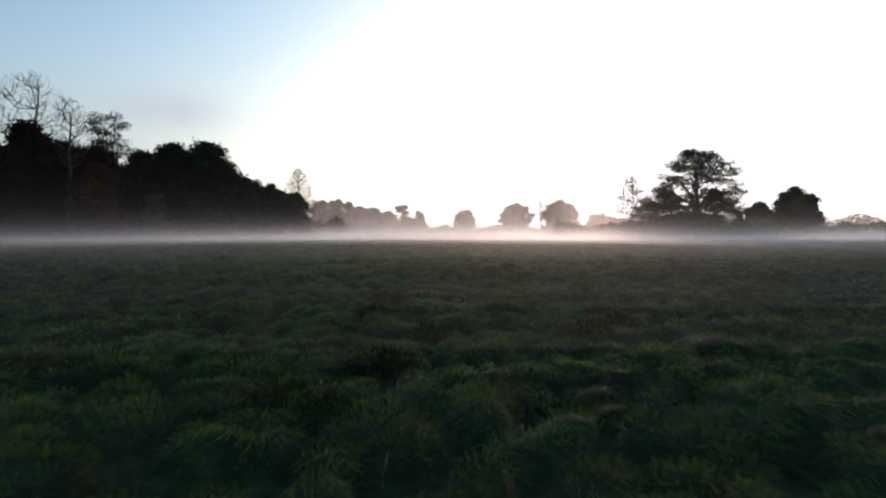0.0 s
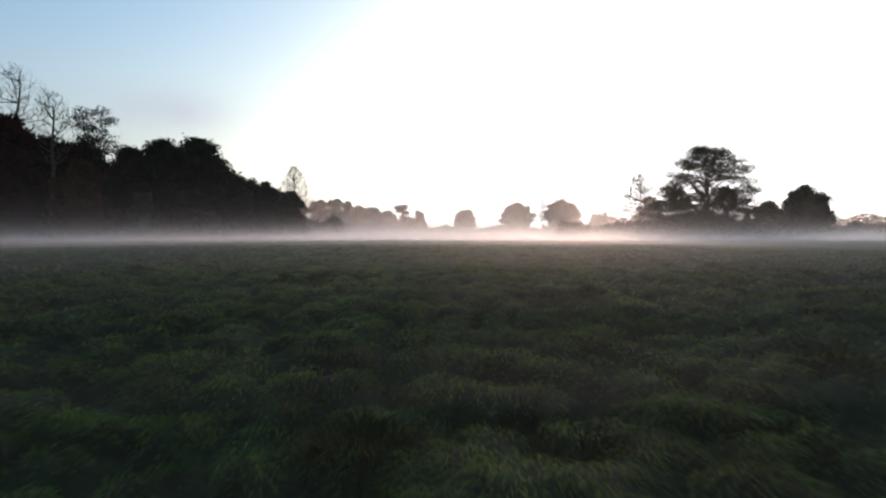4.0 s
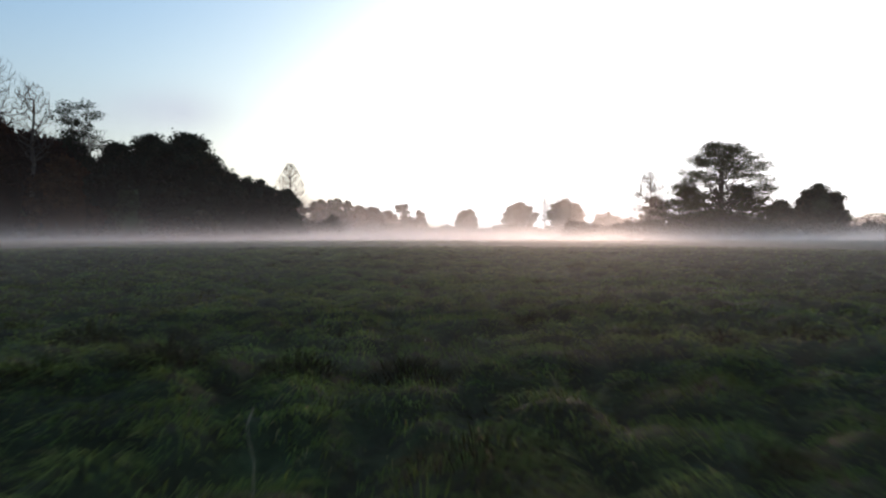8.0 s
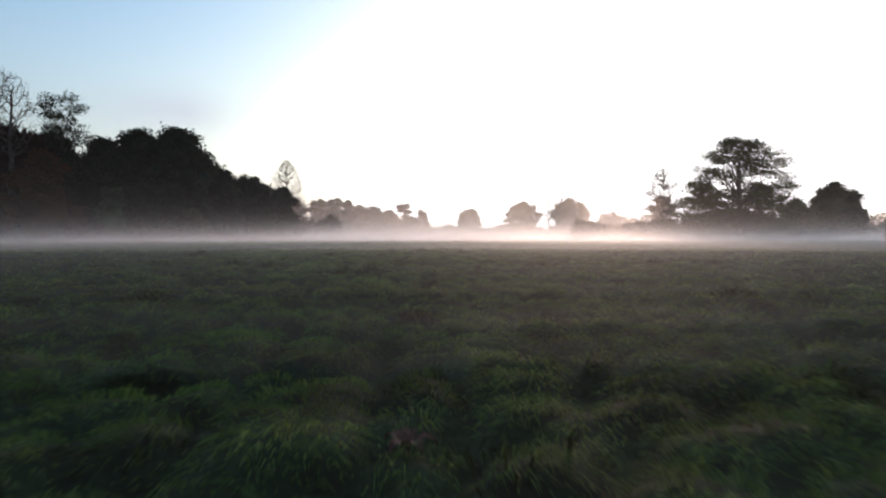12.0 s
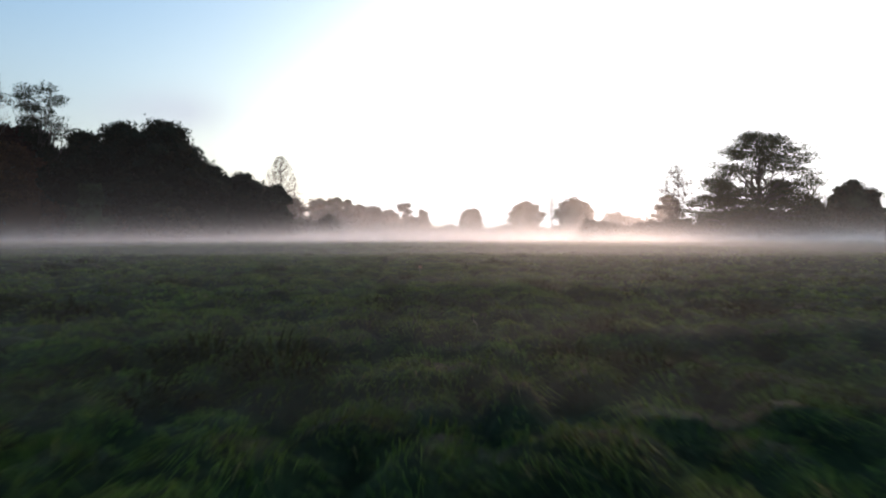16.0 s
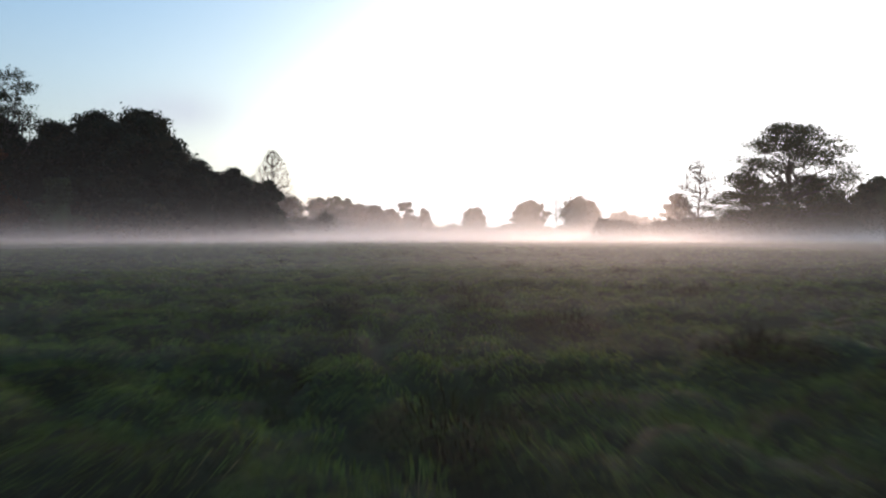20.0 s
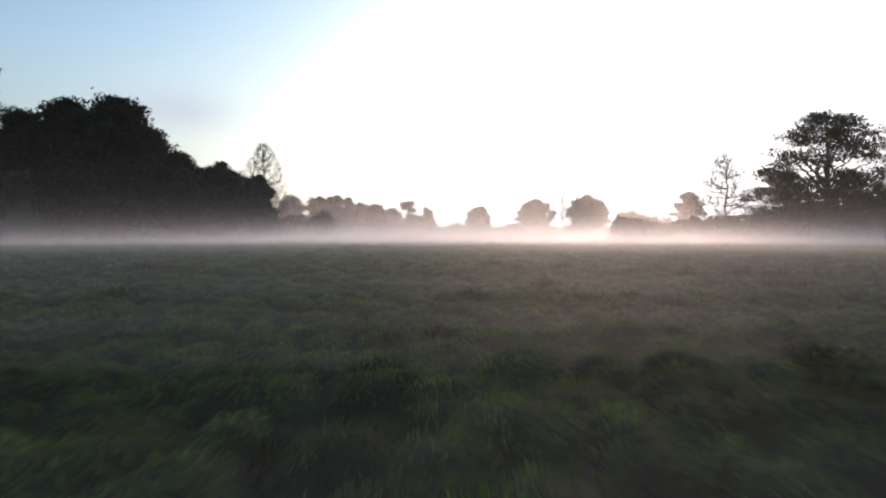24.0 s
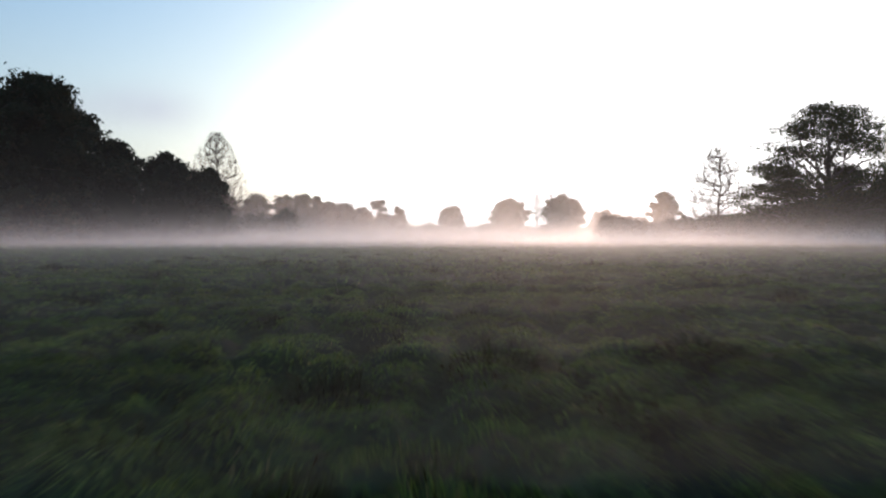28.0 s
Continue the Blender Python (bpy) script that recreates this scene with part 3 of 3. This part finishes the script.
tree("holly_tree", "small pale green holly before the wood", -38.2, 90, 6.9, 2.3, 0.1, 0.1, LEAF_HOLLY, 44, clump=(36, 0.3), per=240, group=W, outline=LAYERED)
hedge("low green bushes along the foot of the wood", -62, 90, -28, 99, 5.6, 4, 0.22, LEAF_HEDGE, 18000, 13)

# trees behind the wood's end
M = "trees behind the wood"
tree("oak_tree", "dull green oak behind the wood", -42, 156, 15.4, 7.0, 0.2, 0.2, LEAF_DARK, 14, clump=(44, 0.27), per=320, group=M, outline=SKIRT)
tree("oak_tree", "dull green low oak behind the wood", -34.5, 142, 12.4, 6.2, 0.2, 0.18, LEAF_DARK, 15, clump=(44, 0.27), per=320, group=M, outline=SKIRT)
tree("oak_tree", "dull green low oak behind the wood", -28, 132, 10.2, 5.4, 0.2, 0.17, LEAF_OAK, 16, clump=(44, 0.27), per=320, group=M, outline=SKIRT)
bare_tree("leafless lime with a fine rounded crown of twigs", -21.8, 118.5, 14.0, 4.0, 17, foot=0.2, thin=0.026, trunk=0.016, group=M, outline=SPREAD, tips=(22, 140, 900, 3200), sag=0.03)
hedge("rough bushes trailing off behind the wood", -40, 128, -16, 150, 5.5, 4, 0.3, LEAF_HEDGE, 8000, 18)

# far woodland, row of single trees and hedges across the meadow
F = "far trees across the meadow"
for i, (x, y, tall, wide) in enumerate(((-78, 335, 21, 13), (-62, 330, 21, 12), (-48, 330, 21, 9), (-38, 316, 20.5, 7), (-30, 305, 18.2, 5.5), (-24, 302, 16, 6), (-17, 300, 15.2, 6.5), (-9, 298, 13.2, 6.5), (0, 296, 11, 6), (6.5, 284, 9, 4.2))):
    tree("oak_tree", "far brown-green tree of the woodland edge", x, y, tall, wide, 0.2, 0.34, LEAF_HEDGE, 60 + i, clump=(34, 0.27), per=170, group=F, outline=SKIRT)
tree("pine_tree", "far flat-topped pine above the woodland edge", -1.8, 290, 16.2, 4.2, 11.5, 0.28, LEAF_DARK, 70, clump=(20, 0.34), per=200, dense=False, flat=0.5, group=F, outline=FLAT_TOP, limbs=8)
tree("oak_tree", "far rounded tree at the end of the woodland", 6.6, 270, 12.2, 3.2, 0.2, 0.3, LEAF_HEDGE, 71, clump=(26, 0.3), per=110, group=F, outline=ROUND)
tree("oak_tree", "far round oak standing alone", 29.6, 290, 13.9, 6.8, 0.8, 0.3, LEAF_OAK, 72, per=260, clump=(40, 0.27), group=F, outline=DOME, inner=0.5)
tree("oak_tree", "far broad oak beyond the mist", 58, 300, 17.4, 9.4, 0.8, 0.32, LEAF_OAK, 73, per=260, clump=(52, 0.23), flat=0.6, group=F, outline=DOME, inner=0.5)
tree("oak_tree", "far broad oak beyond the mist", 74.6, 272, 17.6, 9.8, 0.8, 0.32, LEAF_OAK, 74, per=260, clump=(54, 0.23), flat=0.7, group=F, outline=BALL, inner=0.5)
bare_tree("far leafless poplar behind the oaks", 74, 310, 21, 3.4, 75, thin=0.08, group=F, outline=FAN, tips=(8, 40, 140, 260))
bare_tree("far leafless poplar behind the oaks", 82, 315, 22, 3.5, 76, thin=0.08, group=F, outline=FAN, tips=(8, 40, 140, 260))
tree("cedar_tree", "far wide-branched cedar beyond the hedge", 108.5, 252, 17.6, 6.6, 0.5, 0.3, LEAF_OAK, 77, clump=(46, 0.25), per=130, flat=0.5, group=F, outline=LAYERED)
hedge("far low hedge across the meadow", 8, 280, 50, 292, 6.5, 3, 0.45, LEAF_HEDGE, 6600, 80)
hedge("far low hedge across the meadow", 50, 296, 112, 300, 6.5, 3, 0.45, LEAF_HEDGE, 8000, 81)
hedge("far hedge of mixed bushes", 92, 290, 132, 296, 11.5, 4, 0.45, LEAF_HEDGE, 8000, 82)
hedge("far hedge of mixed bushes", 130, 270, 210, 230, 9, 4, 0.5, LEAF_HEDGE, 8000, 83)
hedge("far hedge at the foot of the woodland", -90, 325, 10, 282, 9, 4, 0.5, LEAF_HEDGE, 9000, 84)

hedge("low dark line of bushes on the horizon", -160, 420, 20, 420, 6.0, 4, 0.8, LEAF_HEDGE, 6000, 85)
hedge("low dark line of bushes on the horizon", 20, 420, 330, 400, 6.0, 4, 0.8, LEAF_HEDGE, 10000, 86)

# the great oak and its neighbours
R = "trees by the great oak"
tree("great_oak", "great spreading oak with open layered limbs", 55.8, 107, 17.2, 10.2, 2.0, 0.12, LEAF_OAK, 20, clump=(170, 0.165), per=330, dense=False, flat=0.34, limbs_apart=True, group=R, outline=OPEN_OAK, limbs=30, inner=0.2, gap=(0.42, 0.52))
tree("oak_tree", "low layered oak beside the great oak", 49.6, 106, 9.4, 6.0, 0.5, 0.11, LEAF_OAK, 21, clump=(90, 0.2), per=260, dense=False, flat=0.38, group=R, outline=LAYERED, inner=0.05)
tree("oak_tree", "low layered oak behind the great oak", 61.4, 110, 9.8, 6.0, 0.5, 0.11, LEAF_OAK, 28, clump=(80, 0.2), per=260, dense=False, flat=0.38, group=R, outline=LAYERED, inner=0.05)
bare_tree("dead grey tree with broken branches", 46.6, 116, 12.8, 4.2, 22, foot=0.2, thin=0.05, trunk=0.018, group=R, outline=SPREAD, tips=(16, 90, 420, 900), sag=0.02, rise=0.0)
tree("lime_tree", "dense rounded lime, leafy to the ground", 104, 147, 13.8, 6.8, 0.2, 0.17, LEAF_HEDGE, 23, clump=(60, 0.24), per=330, group=R, outline=SKIRT)
tree("lime_tree", "smaller dense rounded lime, leafy to the ground", 94, 147, 9.2, 5.2, 0.2, 0.16, LEAF_HEDGE, 24, clump=(44, 0.27), per=300, group=R, outline=SKIRT)
hedge("thicket under the great oak", 47, 112, 82, 112, 4.8, 3, 0.22, LEAF_HEDGE, 22000, 25)
hedge("low straggling bushes beyond the dead tree", 32, 124, 50, 115, 4.0, 2.5, 0.2, LEAF_HEDGE, 9000, 29)
hedge("low hedge running on from the limes", 108, 150, 170, 150, 4.6, 3, 0.36, LEAF_HEDGE, 8000, 26)
hedge("low hedge running between the oak and the limes", 78, 128, 112, 148, 4.5, 3, 0.32, LEAF_HEDGE, 7000, 27)

# ---- small things in the grass and far off ----
def plain(name, lo, hi, scale, rough=0.85):
    m, n, l, b = material(name, rough)
    l.new(ramp(n, l, noise_at(n, l, scale, 4), [(0.3, lo), (0.7, hi)]), b.inputs["Base Color"])
    return m


DEAD_LEAF = plain("dead_leaf", (0.05, 0.02, 0.014), (0.12, 0.05, 0.032), 60)
TAN_CAP = plain("tan_cap", (0.22, 0.12, 0.06), (0.38, 0.22, 0.12), 50)
STRAW = plain("straw", (0.14, 0.125, 0.07), (0.26, 0.23, 0.15), 40)
POLE = plain("weathered_pole", (0.08, 0.07, 0.06), (0.16, 0.14, 0.12), 2)


def dock(x, y):
    """A withered dock: a few curled red-brown leaves on a short stalk."""
    z = float(turf_height(x, y))
    thing = tagged(new("withered_dock"), "withered red-brown dock leaves in the grass", "plant")
    thing.location = (x, y, z)
    rng = np.random.RandomState(5)
    part("stalk", mesh_from("stalk", *tube([(0, 0, -0.02), (0.004, 0.003, 0.05), (0.012, 0.002, 0.11)], [0.004, 0.003, 0.002], 5), DEAD_LEAF), thing)
    for k in range(5):
        w = k * 1.3 + rng.uniform(-0.2, 0.2)
        out = np.array((math.cos(w), math.sin(w), 0))
        across = np.array((-math.sin(w), math.cos(w), 0))
        rows = []
        for i in range(5):
            t = i / 4
            half = 0.022 * math.sin(math.pi * (0.12 + 0.86 * t))
            mid = out * 0.085 * t + np.array((0, 0, 0.05 + 0.05 * math.sin(2.4 * t) - 0.02 * t))
            for s in (-1, 0, 1):
                rows.append(mid + across * half * s + np.array((0, 0, 0.008 * abs(s))))
        f = [(i * 3 + s, i * 3 + s + 1, i * 3 + s + 4, i * 3 + s + 3) for i in range(4) for s in range(2)]
        part("leaf", mesh_from("leaf", rows, f, DEAD_LEAF), thing)


def mushroom(x, y):
    """A small round-capped mushroom among the blades."""
    z = float(turf_height(x, y))
    thing = tagged(new("mushroom"), "small tan mushroom standing in the grass", "mushroom")
    thing.location = (x, y, z)
    part("stem", mesh_from("stem", *tube([(0, 0, -0.01), (0.002, 0, 0.06), (0.003, 0, 0.115)], [0.009, 0.007, 0.006], 8), STRAW), thing)
    ring = [(0.008, 0.098), (0.020, 0.098), (0.024, 0.104), (0.023, 0.114), (0.017, 0.124), (0.008, 0.129), (0.001, 0.130)]
    v = [(r * math.cos(a * math.pi / 6) + 0.003, r * math.sin(a * math.pi / 6), h) for r, h in ring for a in range(12)]
    f = [(i * 12 + a, i * 12 + (a + 1) % 12, (i + 1) * 12 + (a + 1) % 12, (i + 1) * 12 + a) for i in range(6) for a in range(12)]
    me = mesh_from("cap", v, f, TAN_CAP)
    me.shade_smooth()
    part("cap", me, thing, "rounded tan cap")


def dry_stem(x, y, size, way, tilt, seed):
    """A bleached grass stem with a thin seed head."""
    z = float(turf_height(x, y))
    thing = tagged(new("dry_stem"), "bleached dry grass stem with a thin seed head", "grass stem", "dry stems in the meadow")
    thing.location = (x, y, z)
    rng = np.random.RandomState(seed)
    tip = np.array((math.cos(way) * math.sin(tilt), math.sin(way) * math.sin(tilt), math.cos(tilt))) * size
    path = bent(rng, (0, 0, -0.01), tip, 0.08, 5)
    part("stalk", mesh_from("stalk", *tube(path, [0.0016, 0.0015, 0.0014, 0.0012, 0.001, 0.0008], 4), STRAW), thing)
    head = [path[-2] + (path[-1] - path[-2]) * t for t in (0, 0.3, 0.6, 1.0, 1.4)]
    part("seed_head", mesh_from("seed_head", *tube(head, [0.001, 0.0025, 0.003, 0.002, 0.0005], 5), STRAW), thing)


dock(0.0, 14.95)
mushroom(0.13, 25.15)
dry_stem(-0.95, 37.6, 0.26, 0.6, 1.2, 1)
dry_stem(-0.08, 1.75, 0.12, 1.2, 0.5, 2)
dry_stem(0.06, 7.75, 0.11, 2.0, 0.4, 3)
rng = np.random.RandomState(77)
for i in range(14):
    dry_stem(rng.uniform(-3.2, 3.2), rng.uniform(2, 46), rng.uniform(0.16, 0.27), rng.uniform(0, 6.28), rng.uniform(0.2, 0.9), 100 + i)


def pole(x, y, tall):
    """A far thin mast with a small lamp head."""
    thing = tagged(new("lamp_mast"), "far thin mast with a small lamp head", "lamp mast")
    thing.location = (x, y, 0)
    part("mast", mesh_from("mast", *tube([(0, 0, -0.2), (0, 0, tall * 0.5), (0, 0, tall)], [0.16, 0.12, 0.09], 8), POLE), thing)
    part("lamp_head", mesh_from("lamp_head", *tube([(-0.7, 0, tall), (-0.3, 0, tall + 0.25), (0.3, 0, tall + 0.25), (0.7, 0, tall)], [0.12, 0.3, 0.3, 0.12], 8), POLE), thing)


pole(111, 316, 13.5)


# ---- single tussocks that stand out of the turf ----
def tussock_blades(seed, count=300, tall=0.17, wide=0.17):
    rng = np.random.RandomState(seed)
    w, r = rng.uniform(0, 2 * math.pi, count), wide * np.sqrt(rng.rand(count))
    x, y = r * np.cos(w) * rng.uniform(0.8, 1.3), r * np.sin(w)
    size = tall * rng.uniform(0.45, 1.15, count) * (1.1 - 0.5 * r / wide)
    way = w + rng.normal(0, 0.7, count)
    lean = np.clip(0.35 + 0.7 * r / wide + rng.normal(0, 0.2, count), 0.1, 1.3)
    dx, dy = np.cos(way), np.sin(way)
    turn = way + math.pi / 2 + rng.normal(0, 0.5, count)
    side = np.stack([np.cos(turn), np.sin(turn), np.zeros(count)], 1) * 0.0035
    base = np.stack([x, y, np.full(count, -0.03)], 1)
    up = np.stack([dx * size * lean * 0.36, dy * size * lean * 0.36, size * (0.66 - 0.2 * lean)], 1)
    tip = np.stack([dx * size * lean, dy * size * lean, size * (1.0 - 0.7 * lean)], 1)
    v = np.stack([base, base + up + side, base + tip, base + up - side], 1).reshape(-1, 3)
    return v, np.arange(count * 4).reshape(count, 4)


def tussock_thing(x, y, size, turn, me):
    thing = tagged(new("tussock"), "green tussock of long drooping grass, shade put into its colour", "tussock", "tussocks in the meadow")
    thing.location, thing.rotation_euler[2] = (x, y, float(turf_height(x, y))), turn
    thing.scale = (size, size, size * 0.9)
    part("tuft", me, thing)


# tussocks take the darkened grass, so their shade is in the colour
SHAPES = [mesh_from("tuft", *tussock_blades(s), GRASS_SHADED) for s in (1, 2, 3, 4, 5)]
rng = np.random.RandomState(31)
NEAR = ((0.6, 2.4), (1.4, 4.2), (0.4, 4.3), (-0.5, 2.5), (0.8, 1.5), (-2.0, 4.6), (0.6, 5.9), (-0.3, 5.1), (1.3, 6.7), (-2.5, 7.4),
        (0.0, 10.9), (1.2, 11.4), (-1.0, 11.0), (-0.6, 23.0), (-1.6, 25.4), (-0.2, 22.5), (1.1, 23.6), (-1.4, 23.1), (0.4, 28.9), (0.0, 32.0),
        (-0.6, 28.9), (0.8, 28.4), (2.2, 29.0), (-0.3, 36.4), (0.2, 37.1), (0.6, 38.2), (1.5, 38.4), (0.6, 43.8), (0.1, 42.9), (1.4, 42.4),
        (0.8, 41.7), (-0.2, 42.0), (-2.4, 44.7))
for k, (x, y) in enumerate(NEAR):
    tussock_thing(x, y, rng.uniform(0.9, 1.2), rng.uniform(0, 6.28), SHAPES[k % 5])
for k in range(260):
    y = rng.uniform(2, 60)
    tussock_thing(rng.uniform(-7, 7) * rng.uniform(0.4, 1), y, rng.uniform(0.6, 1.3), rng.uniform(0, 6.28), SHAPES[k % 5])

# the countless smaller tufts of the meadow, darkened in colour as if unlit
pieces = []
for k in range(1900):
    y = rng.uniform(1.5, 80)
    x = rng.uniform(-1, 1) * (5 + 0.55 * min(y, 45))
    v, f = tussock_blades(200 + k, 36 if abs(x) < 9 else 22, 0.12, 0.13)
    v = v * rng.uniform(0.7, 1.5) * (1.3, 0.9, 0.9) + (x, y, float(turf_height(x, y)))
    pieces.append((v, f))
rest = new("shaded_tufts", mesh_from("shaded_tufts", *joined(pieces), GRASS_SHADED))
tagged(rest, "small tufts of grass all over the meadow, shade put into their colour", "grass", kind="stuff")
